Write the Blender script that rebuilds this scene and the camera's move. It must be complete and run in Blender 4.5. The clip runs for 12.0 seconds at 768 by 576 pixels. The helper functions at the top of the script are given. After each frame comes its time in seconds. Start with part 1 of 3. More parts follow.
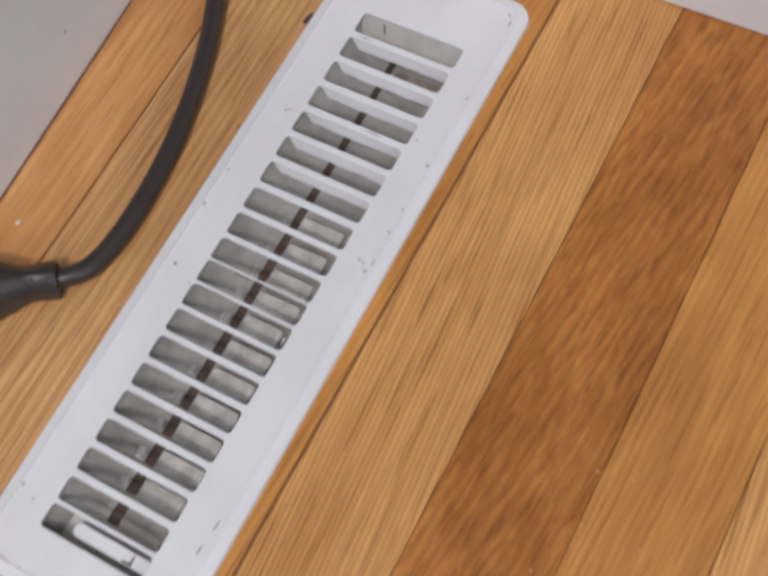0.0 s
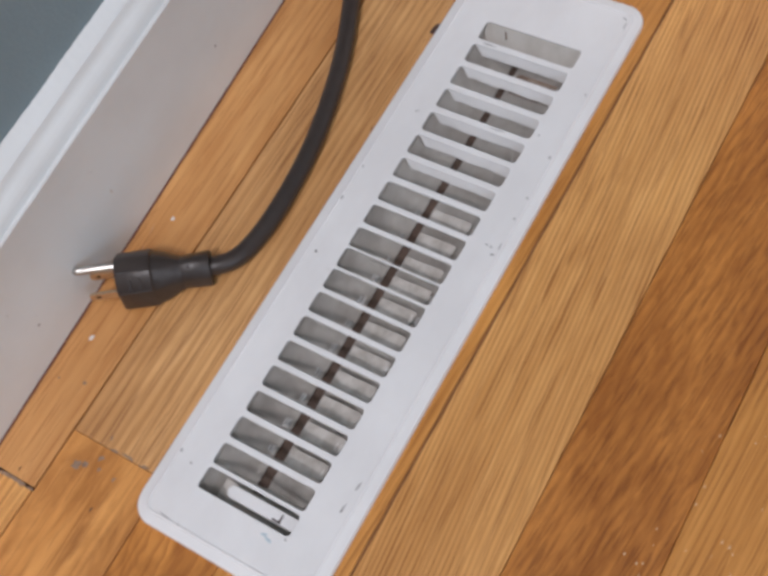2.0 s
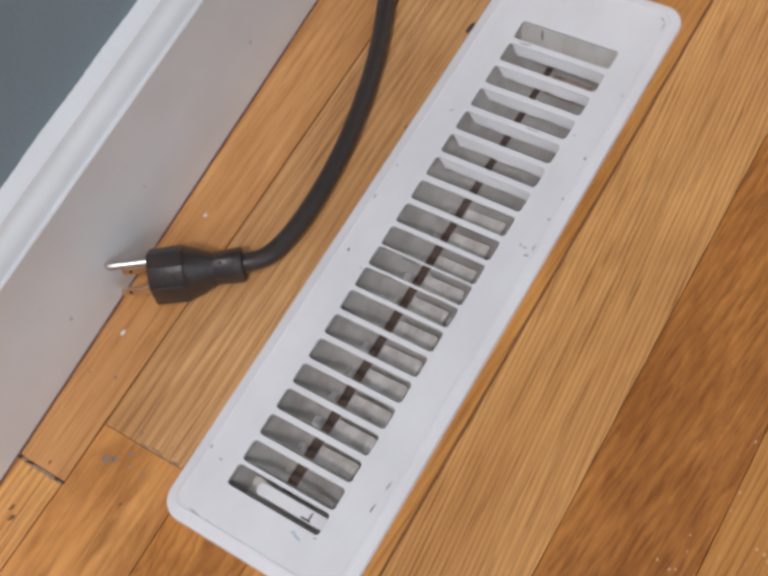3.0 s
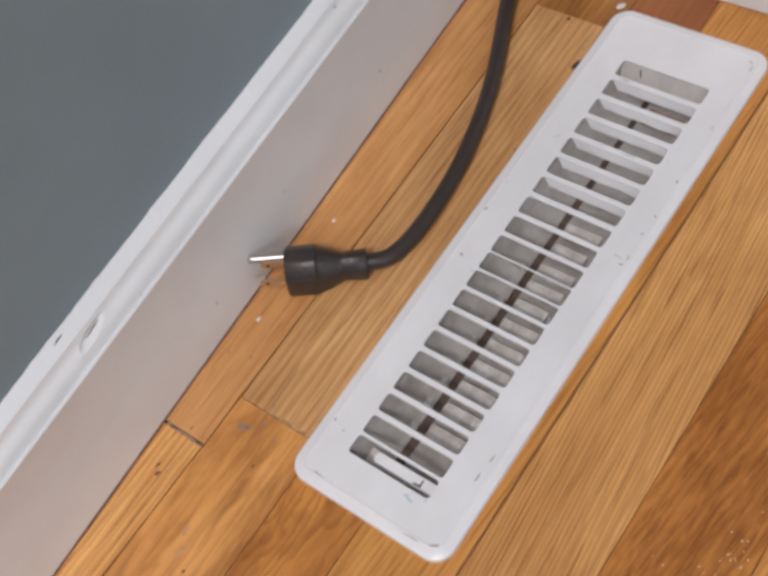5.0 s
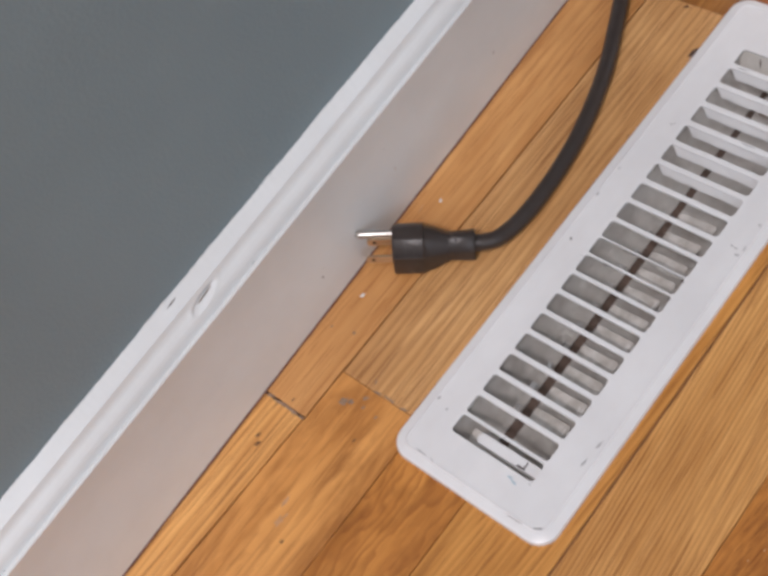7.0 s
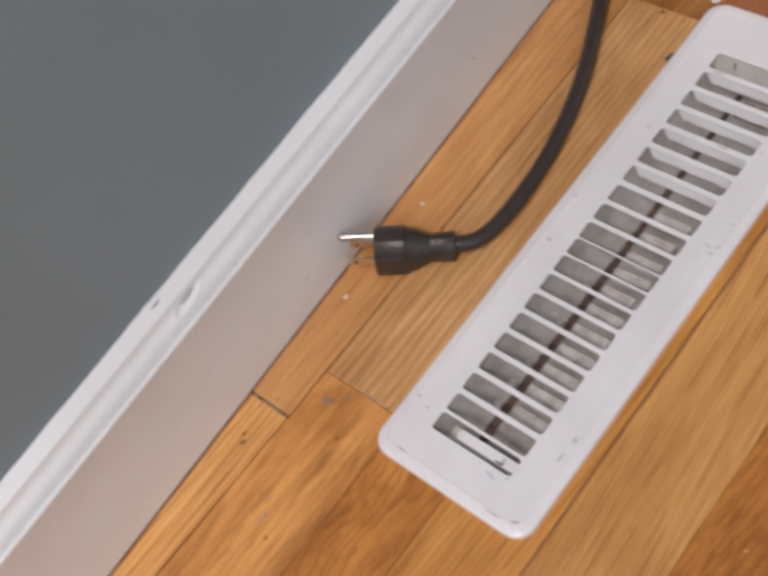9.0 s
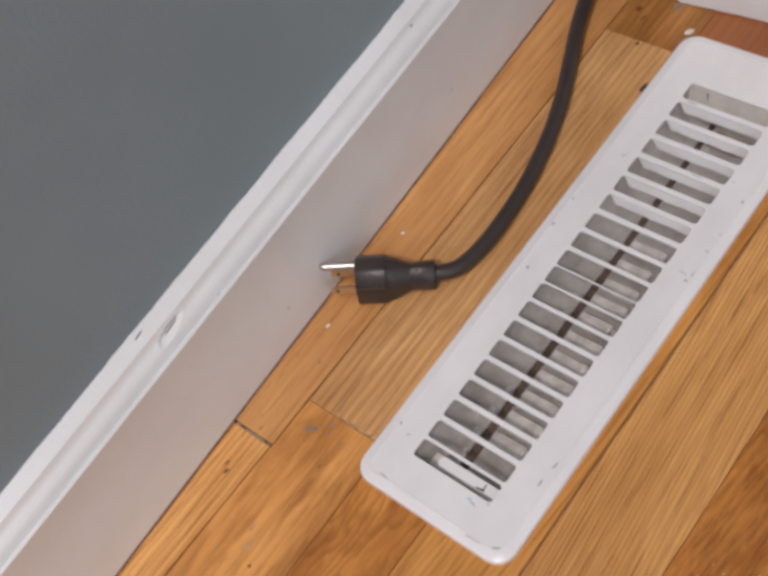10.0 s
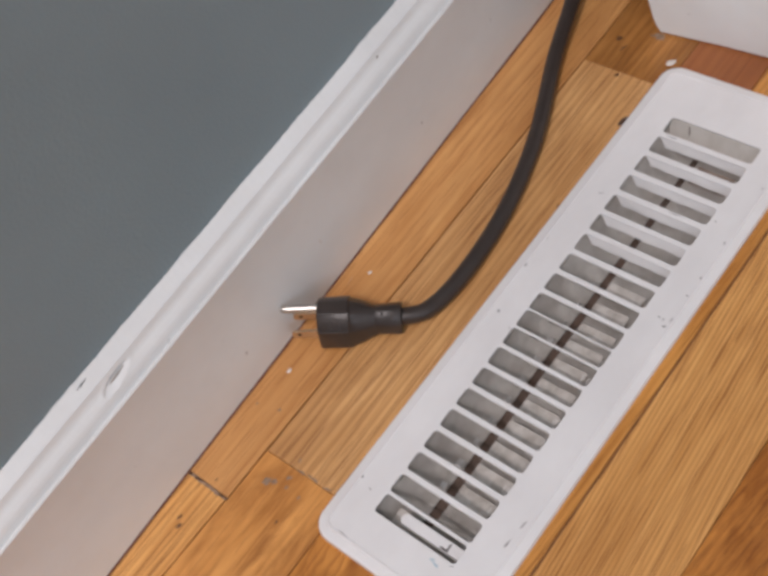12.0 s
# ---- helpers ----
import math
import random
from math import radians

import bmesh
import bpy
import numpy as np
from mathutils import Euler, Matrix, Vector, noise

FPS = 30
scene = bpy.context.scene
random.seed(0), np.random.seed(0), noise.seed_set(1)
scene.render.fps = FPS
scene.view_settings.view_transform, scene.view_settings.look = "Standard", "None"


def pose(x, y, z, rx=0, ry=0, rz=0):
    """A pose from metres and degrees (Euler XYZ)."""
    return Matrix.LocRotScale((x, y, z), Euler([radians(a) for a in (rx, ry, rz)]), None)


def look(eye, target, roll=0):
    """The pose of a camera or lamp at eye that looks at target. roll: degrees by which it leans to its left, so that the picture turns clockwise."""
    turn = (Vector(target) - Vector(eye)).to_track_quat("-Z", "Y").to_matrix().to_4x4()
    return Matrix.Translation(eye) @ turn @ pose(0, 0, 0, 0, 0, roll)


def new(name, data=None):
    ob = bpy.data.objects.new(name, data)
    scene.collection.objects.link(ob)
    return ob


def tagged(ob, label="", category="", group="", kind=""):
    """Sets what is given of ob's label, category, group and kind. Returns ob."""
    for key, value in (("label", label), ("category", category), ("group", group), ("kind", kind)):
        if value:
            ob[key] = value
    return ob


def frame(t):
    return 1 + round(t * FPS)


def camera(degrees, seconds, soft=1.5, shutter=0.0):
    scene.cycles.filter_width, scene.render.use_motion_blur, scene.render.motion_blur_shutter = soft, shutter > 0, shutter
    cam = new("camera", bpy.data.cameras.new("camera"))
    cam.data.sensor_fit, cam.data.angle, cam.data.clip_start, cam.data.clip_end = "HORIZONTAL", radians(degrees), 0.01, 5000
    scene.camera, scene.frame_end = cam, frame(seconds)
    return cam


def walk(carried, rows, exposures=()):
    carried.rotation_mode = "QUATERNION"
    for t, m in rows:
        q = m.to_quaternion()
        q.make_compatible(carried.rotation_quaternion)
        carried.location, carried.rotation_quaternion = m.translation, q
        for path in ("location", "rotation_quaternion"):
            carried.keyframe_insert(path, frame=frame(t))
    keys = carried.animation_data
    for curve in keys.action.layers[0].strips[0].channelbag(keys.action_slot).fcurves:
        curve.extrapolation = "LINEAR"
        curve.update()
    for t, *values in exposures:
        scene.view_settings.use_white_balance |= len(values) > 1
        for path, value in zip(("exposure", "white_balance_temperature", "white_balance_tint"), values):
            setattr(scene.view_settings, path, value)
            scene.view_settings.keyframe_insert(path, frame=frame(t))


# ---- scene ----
cam = camera(38.6, 12.0, soft=3.6, shutter=0.5)
PATH = [
    (0, (0.339, 0.054, 0.487), (-0.204, 0.658, -1.341), -14.9),
    (0.2, (0.358, 0.039, 0.503), (-0.241, 0.612, -1.317), -19.5),
    (0.5, (0.352, -0.006, 0.508), (-0.305, 0.626, -1.272), -19.6),
    (1, (0.357, 0.002, 0.508), (-0.344, 0.631, -1.257), -21.2),
    (1.5, (0.356, 0.002, 0.511), (-0.37, 0.619, -1.248), -22.3),
    (2, (0.354, 0.006, 0.509), (-0.391, 0.6, -1.25), -23.9),
    (2.5, (0.35, 0.002, 0.506), (-0.412, 0.59, -1.248), -24.5),
    (3, (0.349, 0.003, 0.507), (-0.431, 0.579, -1.242), -24.9),
    (3.2, (0.349, 0.004, 0.51), (-0.445, 0.581, -1.233), -25.0),
    (4.8, (0.371, -0.048, 0.567), (-0.535, 0.528, -1.12), -25.9),
    (5, (0.371, -0.056, 0.565), (-0.544, 0.525, -1.116), -25.7),
    (5.5, (0.369, -0.06, 0.562), (-0.573, 0.498, -1.111), -26.8),
    (6, (0.374, -0.063, 0.566), (-0.585, 0.482, -1.102), -27.2),
    (6.5, (0.359, -0.073, 0.564), (-0.618, 0.457, -1.099), -27.3),
    (7, (0.351, -0.083, 0.563), (-0.642, 0.439, -1.093), -27.0),
    (7.2, (0.361, -0.077, 0.557), (-0.666, 0.429, -1.083), -28.4),
    (8.8, (0.36, -0.085, 0.557), (-0.663, 0.443, -1.079), -27.6),
    (9, (0.372, -0.082, 0.567), (-0.64, 0.448, -1.075), -27.5),
    (9.2, (0.389, -0.064, 0.563), (-0.635, 0.437, -1.08), -29.3),
    (9.5, (0.389, -0.073, 0.576), (-0.62, 0.478, -1.061), -27.0),
    (9.7, (0.392, -0.068, 0.57), (-0.621, 0.476, -1.066), -27.5),
    (10, (0.378, -0.081, 0.574), (-0.635, 0.499, -1.05), -26.2),
    (10.2, (0.376, -0.077, 0.573), (-0.654, 0.51, -1.037), -26.5),
    (10.5, (0.373, -0.072, 0.572), (-0.638, 0.538, -1.042), -25.2),
    (10.8, (0.38, -0.052, 0.571), (-0.649, 0.549, -1.036), -26.0),
    (11, (0.37, -0.05, 0.564), (-0.64, 0.573, -1.045), -24.8),
    (11.5, (0.367, -0.046, 0.55), (-0.655, 0.574, -1.054), -25.1),
    (12, (0.372, -0.046, 0.548), (-0.659, 0.557, -1.057), -25.6),
]
# The camera's own white balance drifts from cool to warm.
walk(cam, [(t, look(e, g, r)) for t, e, g, r in PATH], exposures=[
    (0, -0.03, 6250, 12), (3.2, -0.06, 6230, 12), (4.8, -0.03, 6420, 13), (7.2, -0.02, 6450, 14), (9.5, -0.06, 6660, 16), (12, -0.07, 6640, 15)])

# ---- light ----
world = bpy.data.worlds.new("room_world")
scene.world = world
world.use_nodes = True
world.node_tree.nodes["Background"].inputs[0].default_value = (0.8, 0.9, 1.0, 1)
world.node_tree.nodes["Background"].inputs[1].default_value = 0.1


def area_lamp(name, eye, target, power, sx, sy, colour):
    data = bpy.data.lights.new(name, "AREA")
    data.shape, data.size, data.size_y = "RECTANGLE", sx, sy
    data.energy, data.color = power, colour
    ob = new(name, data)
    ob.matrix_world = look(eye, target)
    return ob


# Unseen overhead lamps; the second is added, both set back to grade the floor.
area_lamp("unseen_overhead_lamp", (0.70, -1.20, 2.33), (0.70, -1.20, 0), 36, 0.40, 0.40, (1.0, 0.945, 0.945))
area_lamp("unseen_overhead_lamp", (0.30, -0.62, 2.36), (0.30, -0.62, 0), 9.5, 0.2, 0.2, (1.0, 0.945, 0.945))
# Unseen cool fill added from the side to brighten the baseboard's face.
area_lamp("cool_side_fill", (2.44, -0.9, 1.45), (0.2, 0.1, 0.3), 14, 1.0, 1.1, (0.84, 0.91, 1.0))

# ---- materials ----
def material(name):
    m = bpy.data.materials.new(name)
    m.use_nodes = True
    return m, m.node_tree.nodes, m.node_tree.links, m.node_tree.nodes["Principled BSDF"]


def add(nodes, kind, **values):
    n = nodes.new(kind)
    for k, v in values.items():
        n.inputs[k].default_value = v
    return n


def ramp(nodes, stops):
    r = nodes.new("ShaderNodeValToRGB")
    while len(r.color_ramp.elements) < len(stops):
        r.color_ramp.elements.new(0.5)
    for e, (p, c) in zip(r.color_ramp.elements, stops):
        e.position, e.color = p, (*c, 1)
    return r


def mapped(nodes, links, scale, shift=False, lean=0.0):
    """Object coordinates stretched by scale; shift moves each piece's pattern by its own random amount."""
    tc = nodes.new("ShaderNodeTexCoord")
    mp = add(nodes, "ShaderNodeMapping", Scale=scale)
    if lean:
        turn = add(nodes, "ShaderNodeMapping", Rotation=(0, 0, radians(lean)))
        links.new(tc.outputs["Object"], turn.inputs["Vector"])
        tc = turn
    links.new(tc.outputs["Vector" if lean else "Object"], mp.inputs["Vector"])
    if shift:
        info = nodes.new("ShaderNodeObjectInfo")
        mul = nodes.new("ShaderNodeMath")
        mul.operation = "MULTIPLY"
        mul.inputs[1].default_value = 37.0
        links.new(info.outputs["Random"], mul.inputs[0])
        links.new(mul.outputs[0], mp.inputs["Location"])
    return mp


def painted(name, colour, dirt, rough=0.4, grain=60.0, bump=0.15, spots=0.0, metallic=0.0, broad=(9, 9, 9)):
    """Paint or plastic: a broad stain, a fine grain and optional dark specks."""
    m, nodes, links, bsdf = material(name)
    a = add(nodes, "ShaderNodeTexNoise", Scale=1.0, Detail=4.0, Roughness=0.6)
    links.new(mapped(nodes, links, broad).outputs[0], a.inputs["Vector"])
    r = ramp(nodes, [(0.35, dirt), (0.62, colour)])
    links.new(a.outputs["Fac"], r.inputs["Fac"])
    out = r.outputs["Color"]
    if spots:
        s = add(nodes, "ShaderNodeTexNoise", Scale=1.0, Detail=3.0)
        links.new(mapped(nodes, links, (190, 190, 190)).outputs[0], s.inputs["Vector"])
        sr = ramp(nodes, [(spots, (0, 0, 0)), (spots + 0.03, (1, 1, 1))])
        links.new(s.outputs["Fac"], sr.inputs["Fac"])
        mix = nodes.new("ShaderNodeMixRGB")
        mix.inputs[2].default_value = (*[c * 0.62 for c in dirt], 1)
        links.new(sr.outputs["Color"], mix.inputs[0])
        links.new(out, mix.inputs[1])
        out = mix.outputs[0]
    links.new(out, bsdf.inputs["Base Color"])
    f = add(nodes, "ShaderNodeTexNoise", Scale=1.0, Detail=3.0)
    links.new(mapped(nodes, links, (grain * 5, grain * 5, grain * 5)).outputs[0], f.inputs["Vector"])
    b = add(nodes, "ShaderNodeBump", Strength=bump, Distance=0.001)
    links.new(f.outputs["Fac"], b.inputs["Height"])
    links.new(b.outputs["Normal"], bsdf.inputs["Normal"])
    bsdf.inputs["Roughness"].default_value = rough
    bsdf.inputs["Metallic"].default_value = metallic
    return m


def oak(name, light, dark, pore, fibre=(330, 9, 330), ring=0.0025, bend=4.0, stretch=0.05, line=0.5, pores=(900, 13, 900), streak=0.6, cut=0.55, lean=0.0, tone=(0.80, 1.08), patch=(22, 7, 22), edges=(0.32, 0.66)):
    """Varnished oak along y: fibres, growth rings of a given width in metres, open pores, a broad tone and a glossy coat."""
    m, nodes, links, bsdf = material(name)
    a = add(nodes, "ShaderNodeTexNoise", Scale=1.0, Detail=5.0, Roughness=0.6, Distortion=0.5)
    links.new(mapped(nodes, links, fibre, True, lean).outputs[0], a.inputs["Vector"])
    base = ramp(nodes, [(0.3, dark), (0.68, light)])
    links.new(a.outputs["Fac"], base.inputs["Fac"])
    w = nodes.new("ShaderNodeTexWave")
    w.wave_type, w.bands_direction, w.wave_profile = "BANDS", "X", "SAW"
    for k, v in (("Scale", 0.314 / ring), ("Distortion", bend), ("Detail", 3.0), ("Detail Scale", ring * 130), ("Detail Roughness", 0.55)):
        w.inputs[k].default_value = v
    links.new(mapped(nodes, links, (1, stretch, 1), True, lean).outputs[0], w.inputs["Vector"])
    wr = ramp(nodes, [(0.35, (0, 0, 0)), (0.92, (line, line, line)), (1.0, (line * 0.3, line * 0.3, line * 0.3))])
    links.new(w.outputs["Fac"], wr.inputs["Fac"])
    late = nodes.new("ShaderNodeMixRGB")
    late.inputs[2].default_value = (*[0.55 * d + 0.45 * q for d, q in zip(dark, pore)], 1)
    links.new(wr.outputs["Color"], late.inputs[0])
    links.new(base.outputs["Color"], late.inputs[1])
    p = add(nodes, "ShaderNodeTexNoise", Scale=1.0, Detail=2.0, Roughness=0.55, Distortion=0.3)
    links.new(mapped(nodes, links, pores, True, lean).outputs[0], p.inputs["Vector"])
    pr = ramp(nodes, [(cut, (0, 0, 0)), (cut + 0.05, (streak, streak, streak))])
    links.new(p.outputs["Fac"], pr.inputs["Fac"])
    mix = nodes.new("ShaderNodeMixRGB")
    mix.inputs[2].default_value = (*pore, 1)
    links.new(pr.outputs["Color"], mix.inputs[0])
    links.new(late.outputs[0], mix.inputs[1])
    t = add(nodes, "ShaderNodeTexNoise", Scale=1.0, Detail=4.0, Roughness=0.6, Distortion=0.6)
    links.new(mapped(nodes, links, patch, True).outputs[0], t.inputs["Vector"])
    lo, hi = tone
    tr = ramp(nodes, [(edges[0], (lo, lo * 0.91, lo * 0.84)), (edges[1], (hi, hi, hi))])
    links.new(t.outputs["Fac"], tr.inputs["Fac"])
    shade = nodes.new("ShaderNodeMixRGB")
    shade.blend_type = "MULTIPLY"
    shade.inputs[0].default_value = 1.0
    links.new(mix.outputs[0], shade.inputs[1])
    links.new(tr.outputs["Color"], shade.inputs[2])
    links.new(shade.outputs[0], bsdf.inputs["Base Color"])
    g = add(nodes, "ShaderNodeTexNoise", Scale=1.0, Detail=2.0)
    links.new(mapped(nodes, links, (700, 520, 700), True).outputs[0], g.inputs["Vector"])
    b1 = add(nodes, "ShaderNodeBump", Strength=0.22, Distance=0.0004)
    links.new(g.outputs["Fac"], b1.inputs["Height"])
    b2 = add(nodes, "ShaderNodeBump", Strength=0.4, Distance=0.0004)
    b2.invert = True
    links.new(pr.outputs["Color"], b2.inputs["Height"])
    links.new(b1.outputs["Normal"], b2.inputs["Normal"])
    links.new(b2.outputs["Normal"], bsdf.inputs["Normal"])
    wear = ramp(nodes, [(0.35, (0.38, 0.38, 0.38)), (0.65, (0.52, 0.52, 0.52))])
    links.new(t.outputs["Fac"], wear.inputs["Fac"])
    links.new(wear.outputs["Color"], bsdf.inputs["Roughness"])
    bsdf.inputs["Specular IOR Level"].default_value = 0.32
    bsdf.inputs["Coat Weight"].default_value = 0.28
    bsdf.inputs["Coat Roughness"].default_value = 0.26
    links.new(b1.outputs["Normal"], bsdf.inputs["Coat Normal"])
    return m


OAK_TAN = oak("oak_tan", (0.73, 0.418, 0.178), (0.59, 0.308, 0.114), (0.26, 0.100, 0.028), fibre=(240, 6, 240), ring=0.0062, bend=8, stretch=0.045, line=0.6, pores=(800, 15, 800), streak=0.6, cut=0.575)
OAK_BUFF = oak("oak_buff", (0.79, 0.428, 0.150), (0.66, 0.325, 0.095), (0.30, 0.112, 0.026), fibre=(420, 16, 420), ring=0.0026, bend=6, stretch=0.11, line=0.8, pores=(1000, 17, 1000), streak=0.6, lean=-4, cut=0.575)
OAK_ORANGE = oak("oak_orange", (0.70, 0.372, 0.138), (0.58, 0.272, 0.088), (0.40, 0.155, 0.042), fibre=(90, 4, 90), ring=0.008, bend=9, stretch=0.05, line=0.4, pores=(760, 24, 760), streak=0.5, cut=0.565)
OAK_YELLOW = oak("oak_yellow", (0.86, 0.47, 0.160), (0.68, 0.320, 0.090), (0.30, 0.105, 0.024), fibre=(190, 7, 190), ring=0.0046, bend=11, stretch=0.10, line=0.55, pores=(700, 15, 700), streak=0.55, cut=0.57)
OAK_AMBER = oak("oak_amber", (0.76, 0.360, 0.105), (0.59, 0.250, 0.062), (0.34, 0.125, 0.028), fibre=(120, 8, 120), ring=0.009, bend=14, stretch=0.12, line=0.4, pores=(620, 20, 620), streak=0.35, cut=0.57, tone=(0.70, 1.04), patch=(62, 17, 62), edges=(0.38, 0.56))
OAK_RED = oak("oak_red", (0.62, 0.262, 0.057), (0.48, 0.182, 0.035), (0.24, 0.070, 0.013), fibre=(60, 12, 60), ring=0.0085, bend=22, stretch=0.34, line=0.8, pores=(700, 24, 700), streak=0.3, cut=0.58, tone=(0.70, 1.06), patch=(40, 20, 40), edges=(0.36, 0.58))
OAK_MAHOGANY = oak("oak_mahogany", (0.38, 0.137, 0.044), (0.30, 0.100, 0.032), (0.16, 0.045, 0.016), ring=0.008, line=0.3, streak=0.2)
OAK_DARK = oak("oak_dark", (0.50, 0.225, 0.060), (0.34, 0.135, 0.030), (0.17, 0.058, 0.014), fibre=(70, 9, 70), ring=0.006, bend=12, stretch=0.15, pores=(480, 14, 480), streak=0.45, tone=(0.62, 1.1))
OAK_BROWN = oak("oak_brown", (0.60, 0.240, 0.048), (0.38, 0.134, 0.022), (0.20, 0.064, 0.010), fibre=(300, 60, 300), ring=0.0048, bend=11, stretch=0.20, line=0.42, pores=(700, 42, 700), streak=0.5, lean=6, cut=0.555, tone=(0.76, 1.06), patch=(40, 16, 40))
OAK_HONEY = oak("oak_honey", (0.70, 0.33, 0.084), (0.54, 0.232, 0.050), (0.28, 0.10, 0.020), fibre=(260, 16, 260), ring=0.0038, bend=6, stretch=0.09, line=0.4, pores=(760, 18, 760), streak=0.5, lean=3, cut=0.565)

WALL_PAINT = painted("grey_green_wall_paint", (0.240, 0.318, 0.352), (0.206, 0.278, 0.312), rough=0.38, grain=90, bump=0.2, broad=(3, 3, 3))
CEILING_PAINT = painted("ceiling_paint", (0.8, 0.78, 0.75), (0.76, 0.74, 0.71), rough=0.8, broad=(2, 2, 2))
TRIM_PAINT = painted("white_trim_paint", (0.825, 0.845, 0.848), (0.765, 0.778, 0.778), rough=0.36, grain=30, bump=0.12, spots=0.74, broad=(14, 10, 14))
REGISTER_PAINT = painted("white_register_enamel", (0.82, 0.812, 0.812), (0.76, 0.748, 0.748), rough=0.30, grain=25, bump=0.08, spots=0.76, broad=(24, 14, 24))
INNER_PAINT = painted("dusty_inner_enamel", (0.70, 0.668, 0.628), (0.55, 0.51, 0.468), rough=0.36, grain=40, bump=0.25, spots=0.74, broad=(60, 40, 60))
GLINT_ENAMEL = painted("glossy_glint_enamel", (0.86, 0.85, 0.84), (0.78, 0.76, 0.74), rough=0.18, grain=40, bump=0.1)
TAB_SHADE_GREY = painted("tab_shade_grey", (0.50, 0.475, 0.44), (0.40, 0.37, 0.335), rough=0.6, grain=40, bump=0.25, broad=(60, 40, 60))
DUCT_METAL = painted("lightened_duct", (0.42, 0.34, 0.29), (0.33, 0.26, 0.22), rough=0.6)
RUBBER = painted("black_rubber", (0.044, 0.033, 0.029), (0.034, 0.025, 0.022), rough=0.38, grain=60, bump=0.2, broad=(40, 40, 40))
PIN_METAL = painted("nickel_pin", (0.56, 0.54, 0.51), (0.46, 0.44, 0.41), rough=0.34, metallic=1.0, bump=0.05)
BLADE_METAL = painted("brass_blade", (0.66, 0.56, 0.42), (0.55, 0.45, 0.33), rough=0.28, metallic=1.0, bump=0.08)
HOLE_SHADE = painted("hole_shade", (0.012, 0.010, 0.010), (0.008, 0.007, 0.007), rough=0.9)
LOUVRE_PAINT = painted("dull_louvre_enamel", (0.64, 0.61, 0.575), (0.44, 0.41, 0.375), rough=0.3, grain=40, bump=0.3, broad=(120, 90, 120))
SEAM_DIRT_SHADE = painted("seam_dirt_and_shade", (0.24, 0.095, 0.062), (0.16, 0.058, 0.04), rough=0.8, broad=(60, 60, 60))
BEAD_GLINT = painted("bead_glint", (0.80, 0.60, 0.40), (0.70, 0.48, 0.28), rough=0.08, bump=0.02, broad=(90, 90, 90))
JOINT_BROWN = painted("joint_dirt", (0.26, 0.115, 0.042), (0.17, 0.070, 0.024), rough=0.8, broad=(60, 60, 60))
GAP_SHADE_AND_RIVET = painted("gap_shade_and_rivet_brown", (0.13, 0.085, 0.065), (0.09, 0.06, 0.045), rough=0.6, broad=(80, 80, 80))
RUST_GREY = painted("stained_bracket", (0.34, 0.27, 0.22), (0.16, 0.105, 0.075), rough=0.5, broad=(110, 110, 110))
RUST = painted("brown_rust", (0.10, 0.055, 0.04), (0.055, 0.03, 0.025), rough=0.8, broad=(200, 200, 200))
CHIP = painted("bare_metal_chip", (0.12, 0.10, 0.10), (0.06, 0.05, 0.05), rough=0.6, broad=(300, 300, 300))
BLUE_SMEAR = painted("blue_smear", (0.50, 0.60, 0.66), (0.42, 0.54, 0.60), rough=0.5, broad=(300, 300, 300))
PALE_PAINT_GLINT = painted("pale_paint_and_glint", (0.78, 0.74, 0.70), (0.66, 0.60, 0.55), rough=0.5, broad=(200, 200, 200))
SMUDGE = painted("grey_smudge", (0.42, 0.40, 0.40), (0.30, 0.28, 0.28), rough=0.6, broad=(300, 300, 300))
PALE_SCUFF = painted("pale_scuff", (0.60, 0.33, 0.17), (0.52, 0.26, 0.11), rough=0.7, broad=(200, 200, 200))
GOUGE_WOOD = painted("gouged_wood", (0.34, 0.27, 0.22), (0.24, 0.18, 0.14), rough=0.8, broad=(200, 200, 200))
FILLER = painted("grey_filler", (0.33, 0.22, 0.15), (0.22, 0.14, 0.09), rough=0.8, broad=(200, 200, 200))
DARK_MARK = painted("dark_knot", (0.17, 0.072, 0.026), (0.09, 0.038, 0.015), rough=0.5, broad=(200, 200, 200))
GAP_DIRT = painted("gap_dirt", (0.13, 0.055, 0.035), (0.08, 0.035, 0.025), rough=0.9, broad=(60, 60, 60))


# ---- mesh helpers ----
def part(name, bm, mat, parent=None, label="", smooth=False):
    bmesh.ops.recalc_face_normals(bm, faces=bm.faces)
    me = bpy.data.meshes.new(name)
    bm.to_mesh(me)
    bm.free()
    me.materials.append(mat)
    if smooth:
        for f in me.polygons:
            f.use_smooth = True
        me.set_sharp_from_angle(angle=radians(38))
    ob = new(name, me)
    ob.parent = parent
    if label:
        tagged(ob, label)
    return ob


def thing(name, label, category, group="", kind=""):
    ob = new(name)
    ob.empty_display_size = 0.02
    return tagged(ob, label, category, group, kind)


